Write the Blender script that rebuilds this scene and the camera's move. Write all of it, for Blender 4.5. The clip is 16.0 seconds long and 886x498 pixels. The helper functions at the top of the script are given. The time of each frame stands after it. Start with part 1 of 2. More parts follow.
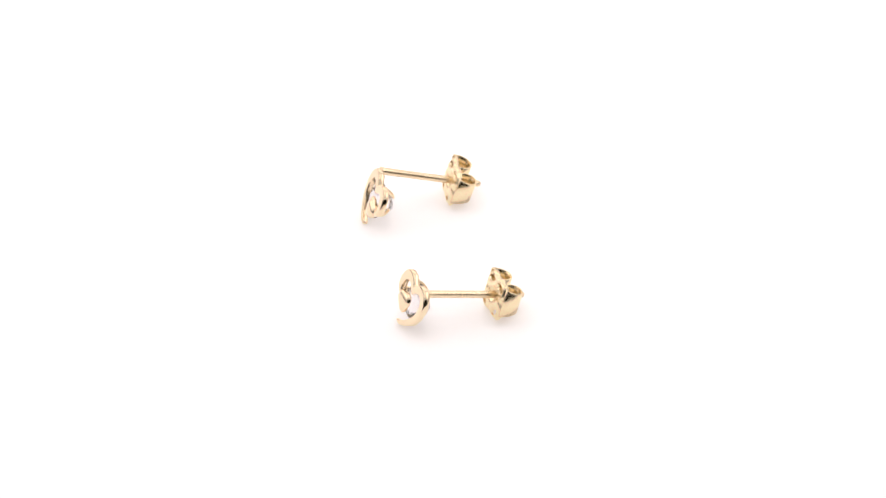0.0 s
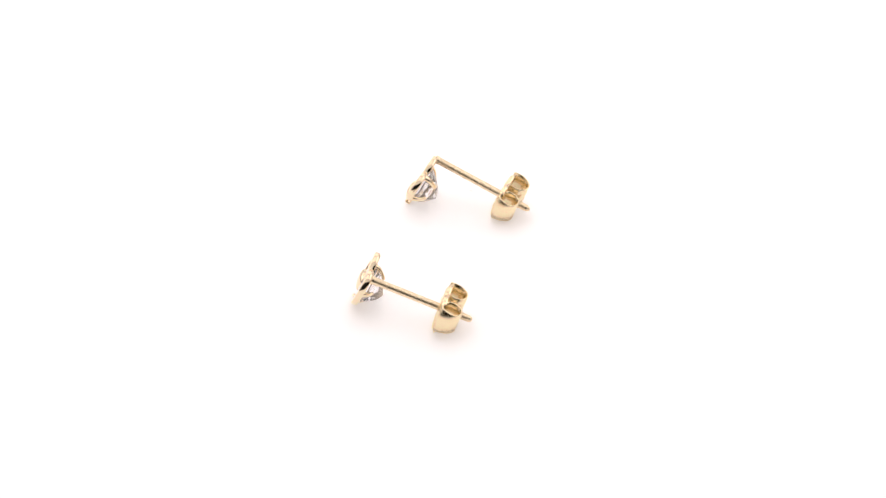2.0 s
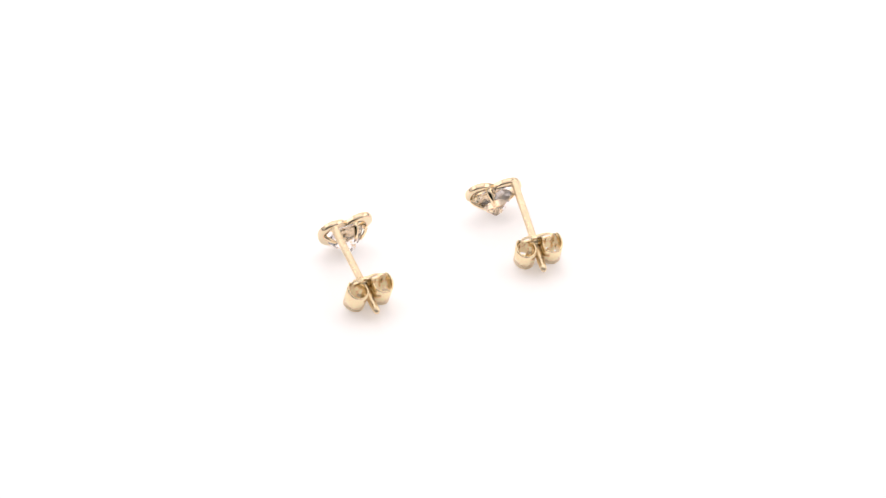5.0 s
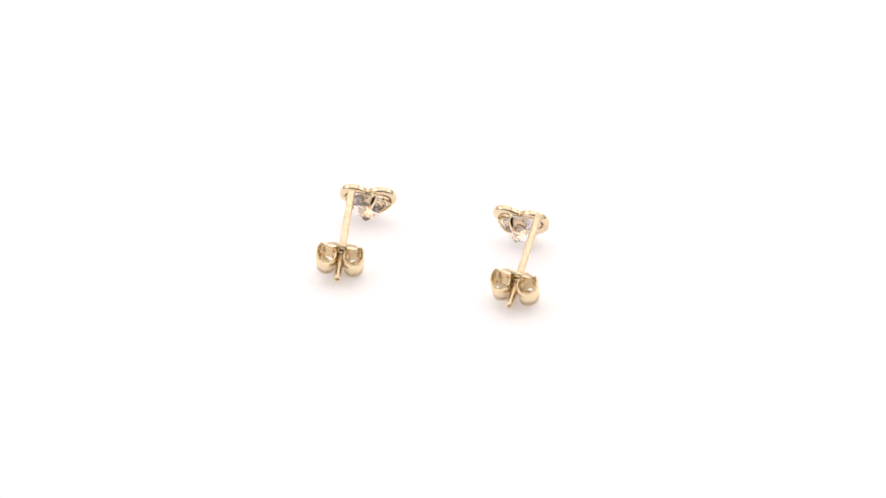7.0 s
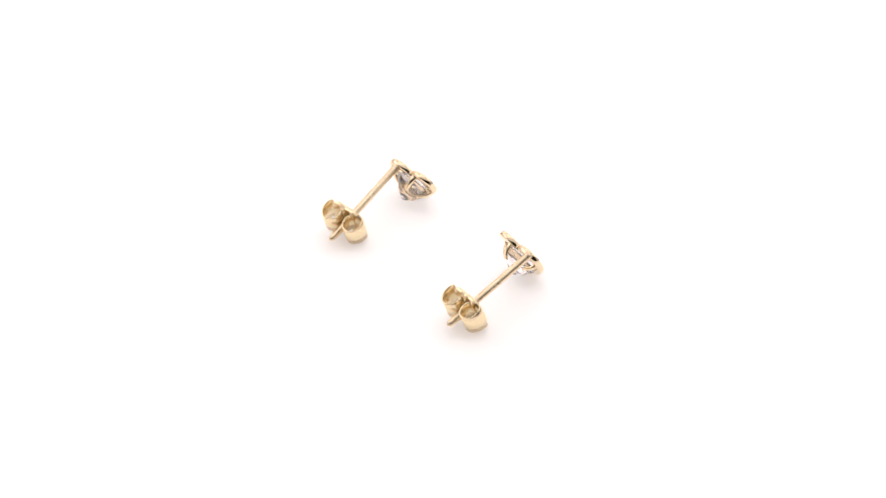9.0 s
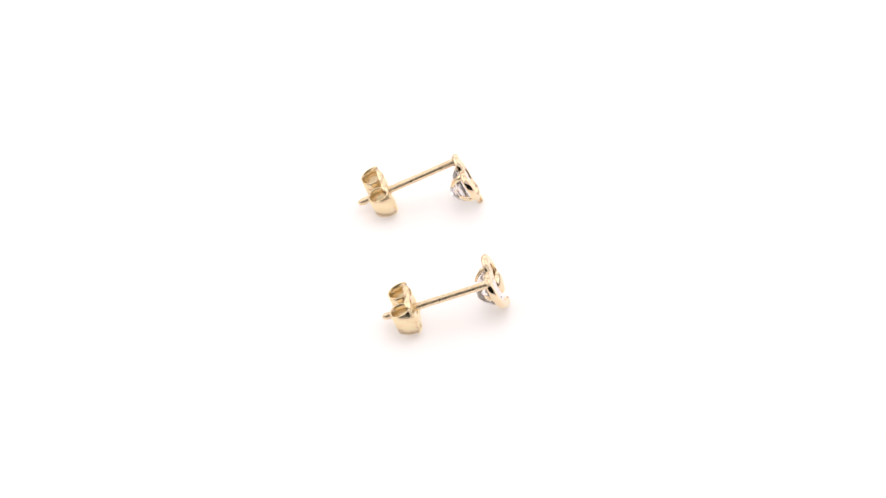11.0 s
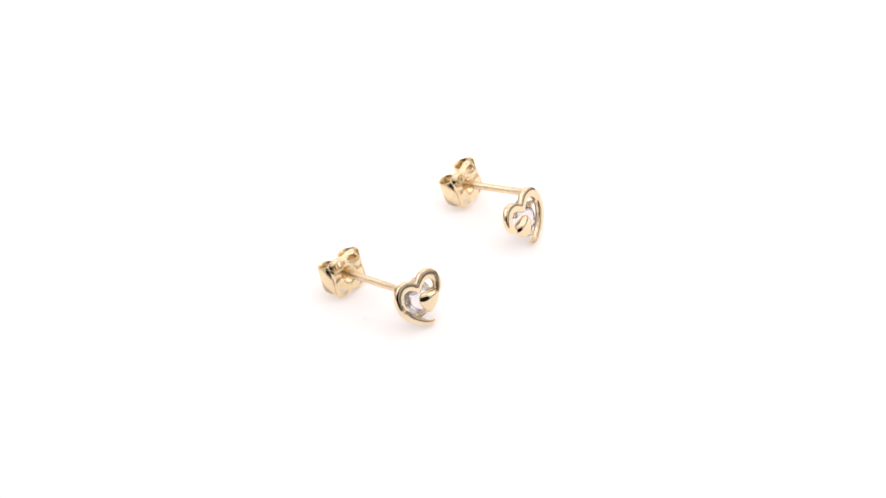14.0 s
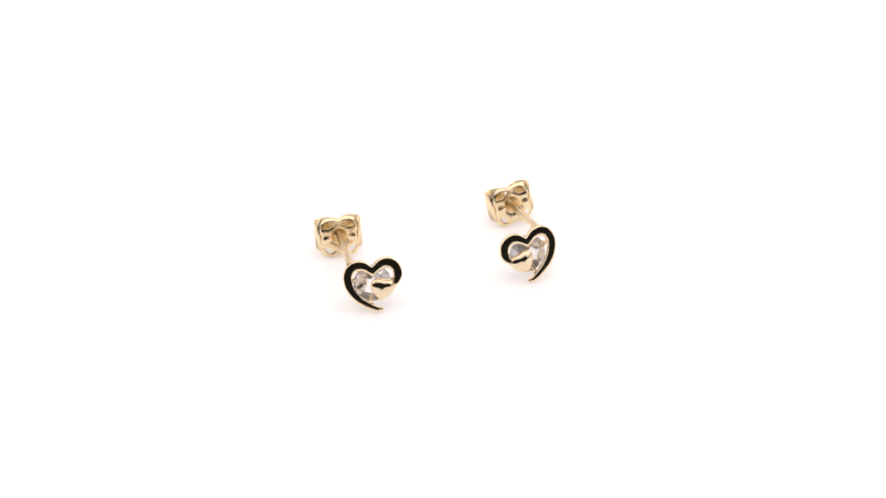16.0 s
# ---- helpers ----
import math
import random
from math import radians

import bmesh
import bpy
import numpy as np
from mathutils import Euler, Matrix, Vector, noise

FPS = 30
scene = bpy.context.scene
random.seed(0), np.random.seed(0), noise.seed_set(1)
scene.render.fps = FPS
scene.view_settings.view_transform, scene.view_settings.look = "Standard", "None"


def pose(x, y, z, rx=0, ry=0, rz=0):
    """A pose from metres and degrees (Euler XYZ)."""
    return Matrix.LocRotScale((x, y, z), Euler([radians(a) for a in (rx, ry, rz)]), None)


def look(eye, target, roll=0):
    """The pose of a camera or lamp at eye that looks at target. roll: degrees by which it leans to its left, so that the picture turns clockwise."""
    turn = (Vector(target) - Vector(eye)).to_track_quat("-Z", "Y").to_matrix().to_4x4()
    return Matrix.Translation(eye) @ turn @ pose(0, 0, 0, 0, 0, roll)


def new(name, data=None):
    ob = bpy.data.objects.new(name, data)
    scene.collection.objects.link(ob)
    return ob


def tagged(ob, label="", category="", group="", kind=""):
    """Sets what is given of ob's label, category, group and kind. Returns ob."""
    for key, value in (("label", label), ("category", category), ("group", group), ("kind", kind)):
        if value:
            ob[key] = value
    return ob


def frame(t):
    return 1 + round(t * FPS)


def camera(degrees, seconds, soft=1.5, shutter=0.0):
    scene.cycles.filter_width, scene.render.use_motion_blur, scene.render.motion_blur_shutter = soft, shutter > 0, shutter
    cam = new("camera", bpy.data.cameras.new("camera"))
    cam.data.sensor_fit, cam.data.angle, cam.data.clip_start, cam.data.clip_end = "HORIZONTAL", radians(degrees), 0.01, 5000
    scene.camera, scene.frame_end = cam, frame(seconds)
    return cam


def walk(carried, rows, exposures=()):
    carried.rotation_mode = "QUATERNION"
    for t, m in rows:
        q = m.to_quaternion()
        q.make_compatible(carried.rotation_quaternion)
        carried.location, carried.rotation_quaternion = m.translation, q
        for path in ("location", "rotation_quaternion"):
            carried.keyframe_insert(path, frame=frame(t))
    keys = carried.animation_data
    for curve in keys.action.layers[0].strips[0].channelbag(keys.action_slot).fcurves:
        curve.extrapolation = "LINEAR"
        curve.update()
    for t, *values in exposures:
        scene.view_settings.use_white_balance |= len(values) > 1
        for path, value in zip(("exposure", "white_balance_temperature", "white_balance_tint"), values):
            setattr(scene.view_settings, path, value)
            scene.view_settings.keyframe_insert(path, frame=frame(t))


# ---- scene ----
import collections

# ---- camera: stands still over the turntable ----
cam = camera(16.0, 16.0, soft=1.5)
EYE = pose(0.0, -0.276073, 0.240552, 48.793, 0.827, -0.872)
walk(cam, [(0.0, EYE), (16.0, EYE)])

# ---- light: a white photo light box over a backlit turntable, open in front, in a dark room ----
GROUND = -0.00280          # height of the turntable's face
world = bpy.data.worlds.new("studio_air")
scene.world = world
world.use_nodes = True
world.node_tree.nodes["Background"].inputs[0].default_value = (1.0, 0.95, 0.9, 1)
world.node_tree.nodes["Background"].inputs[1].default_value = 0.02


def softbox(name, eye, target, sx, sy, watts, colour=(1, 1, 1)):
    data = bpy.data.lights.new(name, "AREA")
    data.shape, data.size, data.size_y, data.energy, data.color = "RECTANGLE", sx, sy, watts, colour
    ob = new(name, data)
    ob.matrix_world = look(eye, target)
    return ob


WARM = (1.0, 0.968, 0.966)
softbox("light_panel_top", (0, 0.066, 0.351), (0, 0.066, 0), 0.38, 0.29, 0.31, WARM)
softbox("light_panel_side", (-0.231, 0.06, 0.175), (0, 0.06, 0.14), 0.3, 0.23, 0.33, WARM)
softbox("light_panel_side", (0.231, 0.06, 0.175), (0, 0.06, 0.14), 0.3, 0.23, 0.33, WARM)
softbox("light_panel_back", (0, 0.261, 0.174), (0, 0, 0.162), 0.4, 0.24, 0.29, WARM)
scene.view_settings.exposure = -0.55


# ---- materials ----
def material(name):
    m = bpy.data.materials.new(name)
    m.use_nodes = True
    nt = m.node_tree
    return m, nt, nt.nodes["Principled BSDF"]


def noise_node(nt, scale, detail=4.0, rough=0.6):
    tc = nt.nodes.new("ShaderNodeTexCoord")
    n = nt.nodes.new("ShaderNodeTexNoise")
    n.inputs["Scale"].default_value, n.inputs["Detail"].default_value, n.inputs["Roughness"].default_value = scale, detail, rough
    nt.links.new(tc.outputs["Object"], n.inputs["Vector"])
    return n


def ramp(nt, src, a, b, ca, cb):
    r = nt.nodes.new("ShaderNodeValToRGB")
    r.color_ramp.elements[0].position, r.color_ramp.elements[1].position = a, b
    r.color_ramp.elements[0].color, r.color_ramp.elements[1].color = ca, cb
    nt.links.new(src, r.inputs[0])
    return r.outputs[0]


def bump(nt, src, bsdf, strength, distance):
    b = nt.nodes.new("ShaderNodeBump")
    b.inputs["Strength"].default_value, b.inputs["Distance"].default_value = strength, distance
    nt.links.new(src, b.inputs["Height"])
    nt.links.new(b.outputs[0], bsdf.inputs["Normal"])


def gold(name, base, dull, rough_lo, rough_hi, grain, depth):
    """Yellow gold alloy: fine polishing grain, and a broader film of handling marks."""
    m, nt, p = material(name)
    p.inputs["Metallic"].default_value = 1.0
    broad, fine = noise_node(nt, 700.0, 3.0), noise_node(nt, grain, 5.0, 0.7)
    nt.links.new(ramp(nt, broad.outputs[0], 0.3, 0.7, (*base, 1), (*dull, 1)), p.inputs["Base Color"])
    nt.links.new(ramp(nt, fine.outputs[0], 0.3, 0.75, (rough_lo,) * 3 + (1,), (rough_hi,) * 3 + (1,)), p.inputs["Roughness"])
    bump(nt, broad.outputs[0], p, 0.5, depth)
    return m


GOLD = gold("polished_yellow_gold", (0.87, 0.73, 0.52), (0.84, 0.69, 0.475), 0.06, 0.13, 9000.0, 0.00002)
GOLD_POST = gold("drawn_gold_wire", (0.88, 0.72, 0.50), (0.83, 0.66, 0.44), 0.26, 0.31, 3000.0, 0.000006)
GOLD_SHEET = gold("stamped_gold_sheet", (0.91, 0.755, 0.505), (0.885, 0.72, 0.465), 0.24, 0.29, 5000.0, 0.000006)

STONE, nt, p = material("clear_zirconia")
p.inputs["Base Color"].default_value = (1.0, 0.96, 0.97, 1)
p.inputs["Roughness"].default_value = 0.015
p.inputs["IOR"].default_value = 1.54
p.inputs["Transmission Weight"].default_value = 0.94

WHITE, nt, p = material("matt_white_acrylic")
n = noise_node(nt, 60.0, 5.0)
nt.links.new(ramp(nt, n.outputs[0], 0.3, 0.7, (0.925, 0.895, 0.90, 1), (0.94, 0.915, 0.92, 1)), p.inputs["Base Color"])
p.inputs["Roughness"].default_value = 0.55
p.inputs["Specular IOR Level"].default_value = 0.3
bump(nt, noise_node(nt, 1500.0, 4.0).outputs[0], p, 0.1, 0.00002)

# opal acrylic, lit from below
OPAL, nt, p = material("backlit_opal_acrylic")
n = noise_node(nt, 60.0, 5.0)
nt.links.new(ramp(nt, n.outputs[0], 0.3, 0.7, (0.925, 0.895, 0.90, 1), (0.94, 0.915, 0.92, 1)), p.inputs["Base Color"])
p.inputs["Roughness"].default_value = 0.55
p.inputs["Specular IOR Level"].default_value = 0.3
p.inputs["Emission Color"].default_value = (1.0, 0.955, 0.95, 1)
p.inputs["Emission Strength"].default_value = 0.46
bump(nt, noise_node(nt, 1500.0, 4.0).outputs[0], p, 0.1, 0.00002)

CLOTH, nt, p = material("white_diffuser_cloth")
nt.links.new(ramp(nt, noise_node(nt, 8.0).outputs[0], 0.3, 0.7, (0.86, 0.85, 0.845, 1), (0.89, 0.88, 0.875, 1)), p.inputs["Base Color"])
p.inputs["Roughness"].default_value = 0.9

DARK, nt, p = material("dark_studio_paint")
nt.links.new(ramp(nt, noise_node(nt, 3.0).outputs[0], 0.3, 0.7, (0.035, 0.034, 0.033, 1), (0.05, 0.048, 0.046, 1)), p.inputs["Base Color"])
p.inputs["Roughness"].default_value = 0.9

GREY, nt, p = material("grey_strip_paint")
nt.links.new(ramp(nt, noise_node(nt, 30.0).outputs[0], 0.3, 0.7, (0.26, 0.25, 0.24, 1), (0.32, 0.31, 0.30, 1)), p.inputs["Base Color"])
p.inputs["Roughness"].default_value = 0.7

DUST, nt, p = material("pale_dust")
nt.links.new(ramp(nt, noise_node(nt, 4000.0).outputs[0], 0.3, 0.7, (0.72, 0.70, 0.69, 1), (0.80, 0.78, 0.77, 1)), p.inputs["Base Color"])
p.inputs["Roughness"].default_value = 0.9

MM = 0.001
LEAN = -7.0                # degrees by which the hearts lean on their posts


# ---- mesh helpers (sizes in millimetres) ----
def mesh_of(name, verts, faces, mat, smooth=True):
    me = bpy.data.meshes.new(name)
    me.from_pydata([tuple(c * MM for c in v) for v in verts], [], faces)
    bm = bmesh.new()
    bm.from_mesh(me)
    bmesh.ops.recalc_face_normals(bm, faces=bm.faces)
    bm.to_mesh(me)
    bm.free()
    for poly in me.polygons:
        poly.use_smooth = smooth
    me.materials.append(mat)
    return me


def part(name, me, parent, label=""):
    ob = new(name, me)
    ob.parent = parent
    return tagged(ob, label)


def spline(points, steps):
    """Catmull-Rom through points of any dimension; steps per span."""
    P = [np.array(q, float) for q in points]
    P = [2 * P[0] - P[1]] + P + [2 * P[-1] - P[-2]]
    out = []
    for i in range(1, len(P) - 2):
        a, b, c, d = P[i - 1:i + 3]
        for k in range(steps):
            t = k / steps
            out.append(0.5 * (2 * b + (c - a) * t + (2 * a - 5 * b + 4 * c - d) * t * t + (3 * b - a - 3 * c + d) * t ** 3))
    out.append(P[-2])
    return out


def loft(rings, closed=False):
    """Verts and faces of a skin over equal rings, with end caps."""
    n = len(rings[0])
    verts = [tuple(v) for r in rings for v in r]
    faces = []
    for i in range(len(rings) - 1):
        for j in range(n):
            k = (j + 1) % n
            faces.append((i * n + j, i * n + k, (i + 1) * n + k, (i + 1) * n + j))
    faces.append(tuple(range(n)))
    faces.append(tuple((len(rings) - 1) * n + j for j in reversed(range(n))))
    return verts, faces


def tube(path, radii, sides=12, flat=1.0, up=(0, 1, 0)):
    """Rings round a path; flat squeezes the section along 'up'."""
    rings = []
    path = [Vector(q) for q in path]
    for i, q in enumerate(path):
        d = (path[min(i + 1, len(path) - 1)] - path[max(i - 1, 0)]).normalized()
        a = d.cross(Vector(up))
        a = a.normalized() if a.length > 1e-4 else Vector((1, 0, 0))
        b = a.cross(d).normalized()
        r = radii[i] if isinstance(radii, (list, tuple)) else radii
        rings.append([q + a * (math.cos(s) * r) + b * (math.sin(s) * r * flat) for s in [2 * math.pi * k / sides for k in range(sides)]])
    return loft(rings)


# ---- the parts of a stud earring; local x across, y back along the post, z up ----
# side = 1: the open tail sweeps to -x; side = -1: its mirror image
def heart_ring(side, cu, cv, roll):
    c, s = math.cos(radians(roll)), math.sin(radians(roll))

    def place(u, v):
        u *= 1.035
        return side * (c * u - s * v) + cu, c * v + s * u + cv
    return place


OUTER_A = [(-2.45, -0.55), (-3.05, 0.05), (-3.28, 0.95), (-3.0, 2.05), (-2.35, 2.75), (-1.55, 2.95), (-0.75, 2.72), (0.0, 2.08)]
INNER_A = [(-2.15, 0.0), (-2.3, 0.35), (-2.33, 0.85), (-2.2, 1.3), (-1.9, 1.65), (-1.45, 1.8), (-0.85, 1.6), (0.0, 0.95)]
OUTER_B = [(0.0, 2.08), (0.75, 2.72), (1.55, 2.95), (2.4, 2.75), (3.05, 2.0), (3.3, 0.9), (3.05, -0.45), (2.3, -1.7), (1.15, -2.65), (0.1, -3.2), (-0.75, -3.25)]
INNER_B = [(0.0, 0.95), (0.8, 1.6), (1.4, 1.82), (1.95, 1.7), (2.3, 1.2), (2.4, 0.6), (2.15, -0.4), (1.5, -1.35), (0.65, -2.15), (-0.12, -2.7), (-0.82, -2.96)]
PROFILE = [(0.14, 0.02), (0.04, -0.02), (-0.01, -0.1), (-0.045, -0.25), (-0.055, -0.45), (-0.035, -0.65), (-0.01, -0.76), (0.02, -0.82), (0.065, -0.845), (0.28, -0.872), (0.5, -0.88),
           (0.72, -0.872), (0.935, -0.845), (0.98, -0.82), (1.01, -0.76), (1.035, -0.65), (1.05, -0.45), (1.045, -0.25), (1.01, -0.1), (0.96, -0.02), (0.86, 0.02)]


def heart_frame_mesh(place):
    outer = spline(OUTER_A, 8)[:-1] + spline(OUTER_B, 8)
    inner = spline(INNER_A, 8)[:-1] + spline(INNER_B, 8)
    rings = []
    for i, (o, n) in enumerate(zip(outer, inner)):
        end = min(1.0, (len(outer) - 1 - i) / 30 + 0.82)     # the tail thins out
        ring = []
        for a, d in PROFILE:
            u, v = place(*(o * (1 - a) + n * a))
            ring.append((u, 0.86 * d * end - 0.12 * (1 - end), v))
        rings.append(ring)
    return mesh_of("heart_frame", *loft(rings), GOLD)


def heart_outline(n):
    """A plump heart with a shallow notch."""
    out = []
    for k in range(n):
        t = 2 * math.pi * k / n
        u, v = 16 * math.sin(t) ** 3 / 17.0, (13 * math.cos(t) - 5 * math.cos(2 * t) - 2 * math.cos(3 * t) - math.cos(4 * t)) / 17.0 + 0.12
        out.append((0.32 * u + 0.68 * math.sin(t), 0.36 * v + 0.58 * math.cos(t)))
    return out


def small_heart_mesh(place):
    """A puffed little heart, domed in front."""
    c, s = math.cos(radians(16)), math.sin(radians(16))
    rings = []
    dome = [(math.cos(radians(q)), -0.46 - 0.7 * math.sin(radians(q))) for q in (0, 10, 20, 30, 40, 50, 60, 70, 79, 86, 89.5)]
    for f, y in [(0.95, -0.3)] + dome:
        ring = []
        for u, v in heart_outline(48):
            u, v = u * 1.44 * f, (v * 1.42 - (0.32 if v < 0 else 0.0) * v * v) * f + 0.4 * (1 - f)
            u, v = place(c * u - s * v - 0.95, s * u + c * v - 0.52)
            ring.append((u, y, v))
        rings.append(ring)
    return mesh_of("small_heart", *loft(rings), GOLD)


def stone_mesh(place):
    """A round brilliant: table, crown, girdle, pavilion and culet."""
    bm = bmesh.new()
    cx, cz = place(0.05, 0.0)
    for n, off, r, y in ((8, 0, 1.02, -0.56), (16, 0.5, 1.4, -0.47), (16, 0, 1.78, -0.24), (32, 0, 2.2, 0.16), (32, 0, 2.2, 0.26), (16, 0.5, 1.88, 0.78), (16, 0, 1.5, 1.26), (16, 0.5, 1.02, 1.72), (8, 0, 0.52, 2.08), (4, 0.5, 0.2, 2.26)):
        for k in range(n):
            a = 2 * math.pi * (k + off) / n + 0.13
            q = 0.0 if r > 2.1 else 0.06
            rr, yy = r + random.uniform(-q, q), y + random.uniform(-q, q)
            bm.verts.new(((cx + rr * math.cos(a)) * MM, yy * MM, (cz - 0.18 * max(0.0, yy) + rr * math.sin(a)) * MM))
    bmesh.ops.convex_hull(bm, input=bm.verts)
    bmesh.ops.recalc_face_normals(bm, faces=bm.faces)
    me = bpy.data.meshes.new("stone")
    bm.to_mesh(me)
    bm.free()
    me.materials.append(STONE)
    return me


PRONGS = [(-0.72, 2.0, 1.05), (-2.3, 0.0, 0.85), (2.3, 0.5, 0.65), (0.4, -2.3, 0.8)]


def prong_mesh(place, u, v, size):
    """A claw that leaves the frame's back and bends in under the stone."""
    cu, cv = 0.05, 0.0
    pts = []
    for f, y in ((1.12, -0.3), (1.09, 0.25), (0.98, 0.7), (0.82, 1.12), (0.64, 1.46)):
        a, b = place(cu + (u - cu) * f, cv + (v - cv) * f)
        pts.append((a, y * size, b))
    path = spline(pts, 4)
    radii = [0.38 * (1 - 0.3 * i / (len(path) - 1)) for i in range(len(path))]
    return mesh_of("prong", *tube(path, radii, 10, 0.7), GOLD)


def post_mesh(length):
    """Round wire with a snap groove near its rounded tip."""
    rows = [(-0.25, 0.52), (0.0, 0.52), (0.12, 0.49), (0.3, 0.45), (2.0, 0.45), (5.0, 0.445), (7.5, 0.45), (length - 1.3, 0.45), (length - 1.15, 0.42),
            (length - 0.95, 0.42), (length - 0.8, 0.44), (length - 0.4, 0.41), (length - 0.15, 0.32), (length, 0.14)]
    rings = [[(r * math.cos(a), y, r * math.sin(a)) for a in [2 * math.pi * k / 20 for k in range(20)]] for y, r in rows]
    return mesh_of("post", *loft(rings), GOLD_POST)


def smoothstep(x):
    x = min(1.0, max(0.0, x))
    return x * x * (3 - 2 * x)


# leaf-shaped windows stamped through the plate: centre x and z, half length, half width, slant
WINDOWS = [(-1.13, 1.50, 0.78, 0.42, 14), (1.13, 1.50, 0.78, 0.42, -14), (-1.38, -1.62, 0.52, 0.24, -48), (1.38, -1.62, 0.60, 0.28, 48)]


def window_depth(x, z):
    """Below 1 inside a window of the plate."""
    least = 9.0
    for cx, cz, hl, hw, slant in WINDOWS:
        c, s = math.cos(radians(slant)), math.sin(radians(slant))
        u, v = (c * (x - cx) + s * (z - cz)) / hl, (-s * (x - cx) + c * (z - cz)) / hw
        least = min(least, (abs(u) ** 1.7 + abs(v) ** 1.7) ** (1 / 1.7))
    return least


def back_plate_mesh(seed):
    """The stamped plate of the butterfly back: four lobes with a window each, rims rolled back, a funnel round the hole."""
    NA, NR = 168, 44
    bm = bmesh.new()
    grid, depth = [], []
    for j in range(NR + 1):
        f = j / NR
        row, deep = [], []
        for k in range(NA):
            a = 2 * math.pi * k / NA
            c, s = math.cos(a), math.sin(a)
            h = 2.42 if s > 0 else 2.66
            rim = 1 / (abs(c / 2.42) ** 4.2 + abs(s / h) ** 4.2) ** (1 / 4.2)
            corner = abs((a + math.pi / 4) % (math.pi / 2) - math.pi / 4)     # 0 on the axes
            rim *= 1 - 0.10 * math.exp(-(corner / 0.23) ** 2) * (1.0 if abs(s) > 0.7 else 0.75)
            r = 0.47 + (rim - 0.47) * f
            x, z = r * c, r * s
            y = 0.46 * math.exp(-((r - 0.47) / 0.42) ** 2)                    # funnel
            y += 0.45 * smoothstep((f - 0.74) / 0.26) ** 1.5                   # rolled rim
            w = window_depth(x, z)
            y += 0.07 * math.exp(-((w - 1.0) / 0.4) ** 2)                      # the sheet dips towards a window
            y -= 0.10 * math.exp(-(((abs(x) - 1.55) / 0.5) ** 2 + ((z + 0.15) / 0.28) ** 2))   # a crease at each side
            y += 0.06 * noise.noise(Vector((x * 1.1, z * 1.1 + seed, 3.1))) * min(1.0, f * 1.6)
            row.append(bm.verts.new((x * MM, y * MM, z * MM)))
            deep.append(w)
        grid.append(row)
        depth.append(deep)
    for j in range(NR):
        for k in range(NA):
            k2 = (k + 1) % NA
            if (depth[j][k] + depth[j][k2] + depth[j + 1][k] + depth[j + 1][k2]) / 4 >= 1.0:
                bm.faces.new((grid[j][k], grid[j][k2], grid[j + 1][k2], grid[j + 1][k]))
    bmesh.ops.delete(bm, geom=[v for v in bm.verts if not v.link_faces], context="VERTS")
    for _ in range(3):                                                        # smooth the cut edges
        edge = [e for e in bm.edges if len(e.link_faces) == 1]
        near = collections.defaultdict(list)
        for e in edge:
            near[e.verts[0]].append(e.verts[1].co.copy())
            near[e.verts[1]].append(e.verts[0].co.copy())
        for v, others in near.items():
            if len(others) == 2 and window_depth(v.co.x / MM, v.co.z / MM) < 1.4:
                v.co = v.co * 0.4 + (others[0] + others[1]) * 0.3
    bmesh.ops.recalc_face_normals(bm, faces=bm.faces)
    bmesh.ops.solidify(bm, geom=bm.faces[:], thickness=0.2 * MM)
    bmesh.ops.recalc_face_normals(bm, faces=bm.faces)
    me = bpy.data.meshes.new("butterfly_back")
    bm.to_mesh(me)
    bm.free()
    for poly in me.polygons:
        poly.use_smooth = True
    me.materials.append(GOLD_SHEET)
    me.set_sharp_from_angle(angle=radians(50))
    return me


def scroll_mesh(sx):
    """One rolled wing: the strip leaves the plate's edge, bows out and curls in against the post."""
    path = spline([(2.2, 0.36), (2.46, 0.5), (2.66, 0.95), (2.66, 1.65), (2.32, 2.3), (1.7, 2.6), (1.05, 2.45), (0.62, 2.0), (0.5, 1.4), (0.6, 0.85), (0.95, 0.6)], 6)
    rings = []
    th = 0.2
    for i, q in enumerate(path):
        d = path[min(i + 1, len(path) - 1)] - path[max(i - 1, 0)]
        nrm = np.array([d[1], -d[0]]) / np.hypot(*d) * th / 2
        a, b = q + nrm, q - nrm
        m = 0.06
        k = smoothstep(i / (len(path) - 1) / 0.45)
        lo, hi = -1.65 + 0.55 * k, 2.05 - 0.4 * k           # the strip narrows from the plate to its curl
        rings.append([(sx * a[0], a[1], lo + m), (sx * q[0], q[1], lo), (sx * b[0], b[1], lo + m), (sx * b[0], b[1], hi - m), (sx * q[0], q[1], hi), (sx * a[0], a[1], hi - m)])
    return mesh_of("scroll", *loft(rings), GOLD_SHEET)


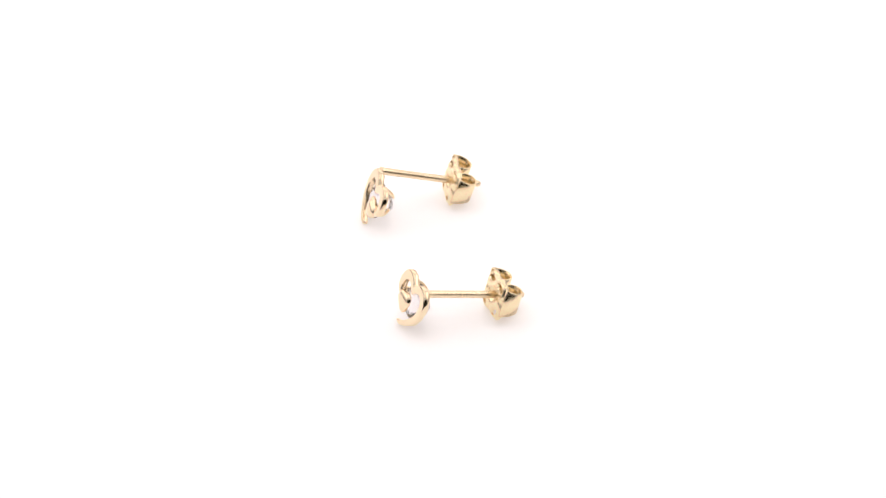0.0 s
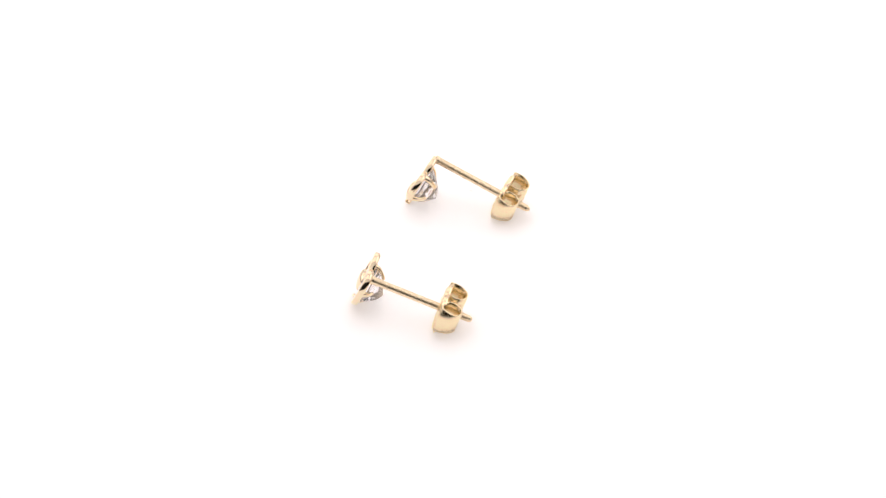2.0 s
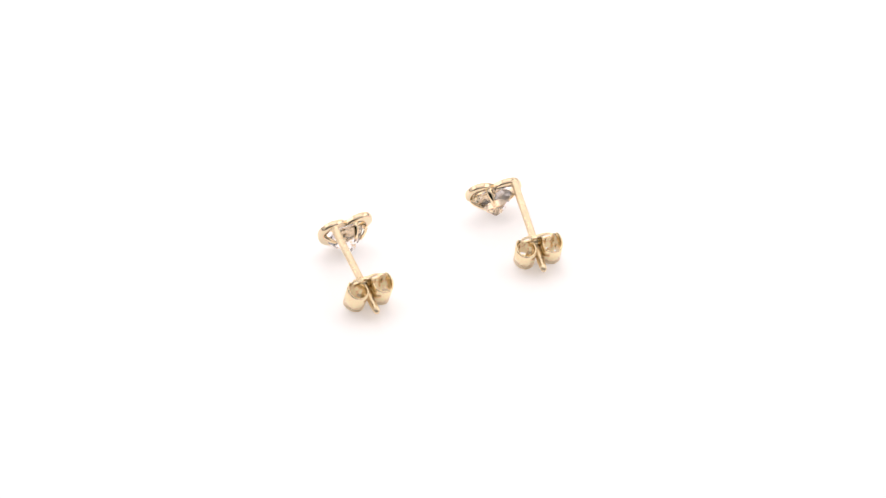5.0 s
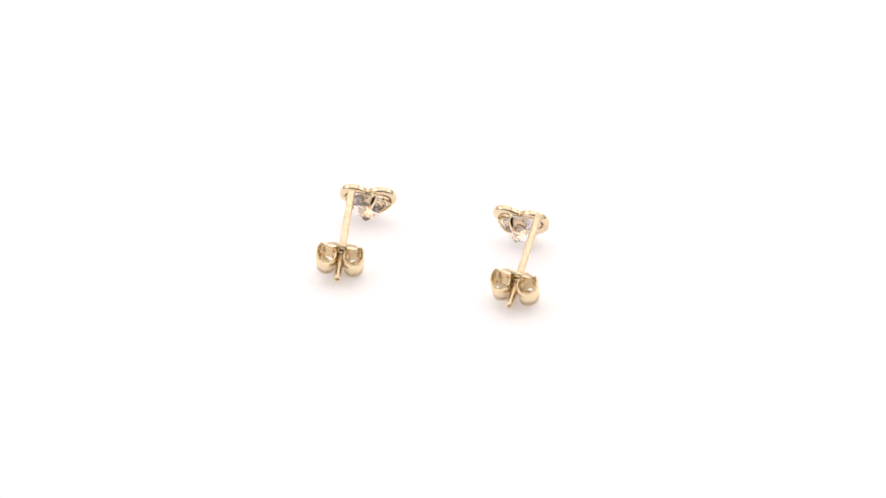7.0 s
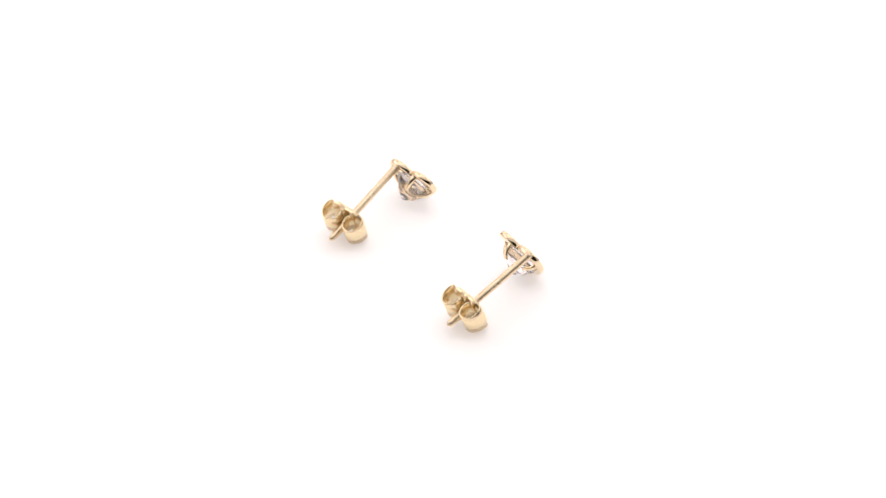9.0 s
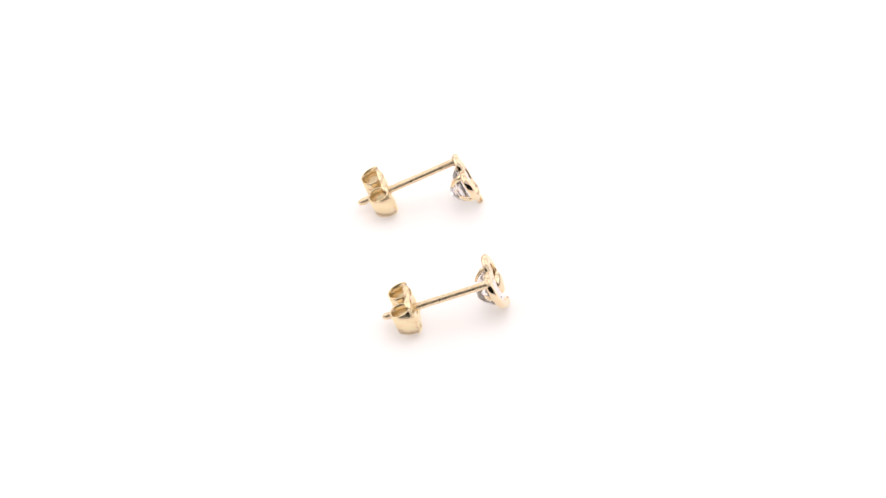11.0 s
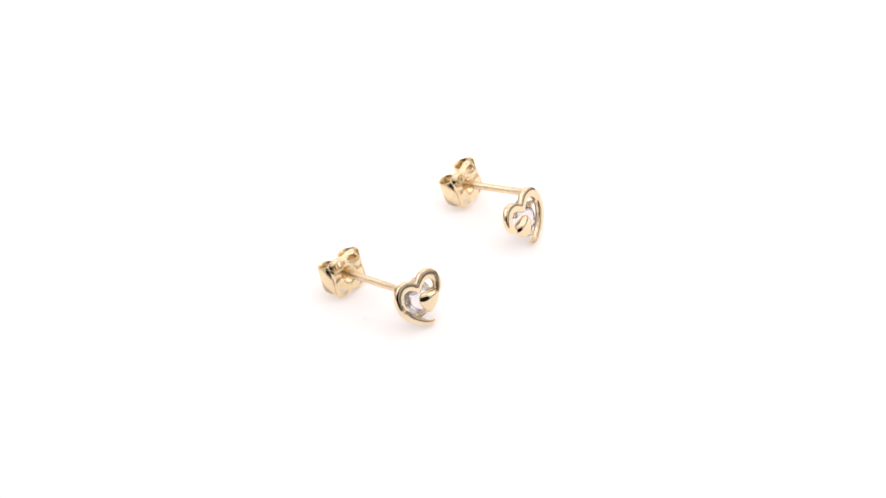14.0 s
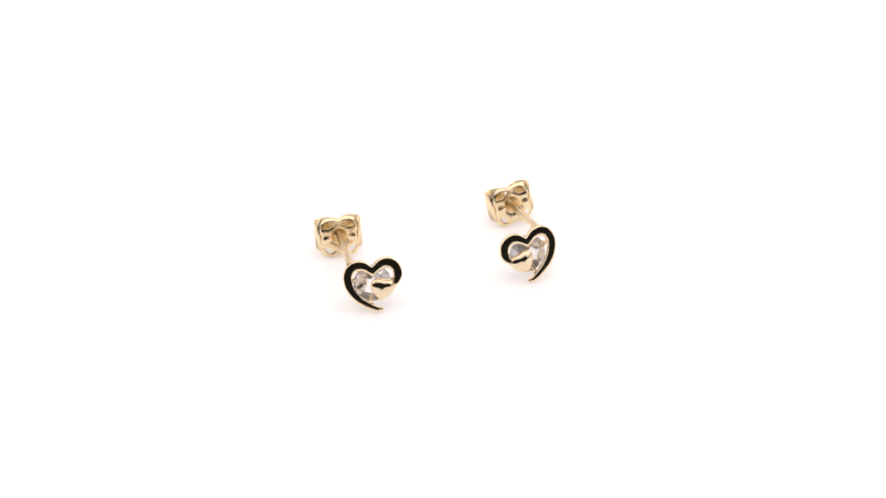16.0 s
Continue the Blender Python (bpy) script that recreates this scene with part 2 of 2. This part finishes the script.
def stud_earring(side, cu, cv, roll, head_y, length, nut_y, nut_roll, label):
    root = new("stud_earring")
    root.empty_display_size = 0.003
    tagged(root, label, "earring", "pair of earrings")
    place = heart_ring(side, cu, cv, roll)
    head = Matrix.Translation((0, head_y * MM, 0)) @ Matrix.Rotation(radians(LEAN), 4, "X")
    part("heart_frame", heart_frame_mesh(place), root, "polished gold open heart with a sweeping tail")
    part("small_heart", small_heart_mesh(place), root, "puffed polished gold little heart")
    part("stone", stone_mesh(place), root, "clear round faceted stone")
    for u, v, size in PRONGS:
        part("prong", prong_mesh(place, u, v, size), root)
    for ob in root.children:
        ob.matrix_basis = head
    part("post", post_mesh(length), root, "straight gold wire post")
    nut = part("butterfly_back", back_plate_mesh(side * 2.7), root, "stamped gold butterfly clasp")
    nut.matrix_basis = pose(0, nut_y * MM, 0.08 * MM if nut_roll else 0.0, 0, nut_roll, 0)
    for sx in (-1, 1):
        part("scroll", scroll_mesh(sx), nut)
    return root


def turntable():
    rings = []
    for r, z in ((0.5, 0.0), (60, 0.0), (148.5, 0.0), (149.6, -0.4), (150, -1.5), (150, -11.0), (148, -12.0), (0.5, -12.0)):
        rings.append([(r * math.cos(a), r * math.sin(a), z) for a in [2 * math.pi * k / 128 for k in range(128)]])
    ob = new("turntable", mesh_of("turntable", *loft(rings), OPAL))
    return tagged(ob, "plain white backlit acrylic round turntable top", "turntable")


def slab(name, x0, x1, y0, y1, z0, z1, mat, label, category):
    bm = bmesh.new()
    bmesh.ops.create_cube(bm, size=1.0, matrix=Matrix.Translation(((x0 + x1) / 2, (y0 + y1) / 2, (z0 + z1) / 2)) @ Matrix.Diagonal((x1 - x0, y1 - y0, z1 - z0, 1)))
    me = bpy.data.meshes.new(name)
    bm.to_mesh(me)
    bm.free()
    me.materials.append(mat)
    return tagged(new(name, me), label, category, kind="structure")


# ---- the light box round it, on a dark table ----
TOP = GROUND - 0.012
slab("floor", -0.45, 0.45, -0.5, 0.4, TOP - 0.03, TOP, DARK, "dark plain table under the light box", "floor")
slab("floor_light_box", -0.246, 0.246, -0.17, 0.276, TOP - 0.01, TOP + 0.004, WHITE, "white light box floor under the turntable", "floor")
slab("wall_light_box_west", -0.246, -0.24, -0.15, 0.27, TOP + 0.004, 0.36, CLOTH, "white diffusing light box wall", "wall")
slab("wall_light_box_east", 0.24, 0.246, -0.15, 0.27, TOP + 0.004, 0.36, CLOTH, "white diffusing light box wall", "wall")
slab("wall_light_box_north", -0.246, 0.246, 0.27, 0.276, TOP + 0.004, 0.36, CLOTH, "white diffusing light box wall", "wall")
# unseen flap, added to bounce light back from above the opening
slab("fill_flap_south", -0.246, 0.246, -0.156, -0.15, 0.158, 0.36, CLOTH, "unseen white flap added over the opening as fill", "wall")
# unseen grey strips, added so that the gold picks up darker edge reflections
slab("reflection_strip_west", -0.24, -0.234, -0.15, 0.27, TOP + 0.004, 0.02, GREY, "unseen grey strip added low on the light box wall for darker reflections", "trim")
slab("reflection_strip_east", 0.234, 0.24, -0.15, 0.27, TOP + 0.004, 0.02, GREY, "unseen grey strip added low on the light box wall for darker reflections", "trim")
slab("ceiling", -0.246, 0.246, -0.156, 0.276, 0.36, 0.366, CLOTH, "white diffusing light box top", "ceiling")

# ---- the things ----
table = turntable()
speck = part("dust_speck", mesh_of("dust_speck", *tube(spline([(-3.5, 12.5, 0.06), (-3.3, 12.62, 0.05), (-3.1, 12.64, 0.07)], 4), 0.036, 6, 0.7, (0, 0, 1)), DUST), table, "tiny pale grey fibre of dust")
earring_a = stud_earring(1, -1.72, -2.48, 3.0, -0.06, 12.3, 8.2, -5.0, "yellow gold heart stud earring with clear stone, lying on white turntable")
earring_b = stud_earring(-1, 2.35, -2.60, 0.0, 0.08, 12.45, 8.45, 0.0, "mirrored yellow gold heart stud earring with clear stone, on white turntable")

# where each post meets its heart, and the way the post points (compass and dip), at the clip's start
REST_A = pose(-0.001189, -0.011720, 0.002391, -17.85, 0, 18.84 - 90)
REST_B = pose(-0.006319, 0.010011, 0.002531, -18.15, 0, 9.03 - 90)
TURN = -16.8               # degrees a second


def motions():
    times = [k / 5 for k in range(81)]
    for thing, rest in ((table, pose(0, 0, GROUND)), (earring_a, REST_A), (earring_b, REST_B)):
        walk(thing, [(t, pose(0, 0, 0, 0, 0, TURN * t) @ rest) for t in times])


motions()
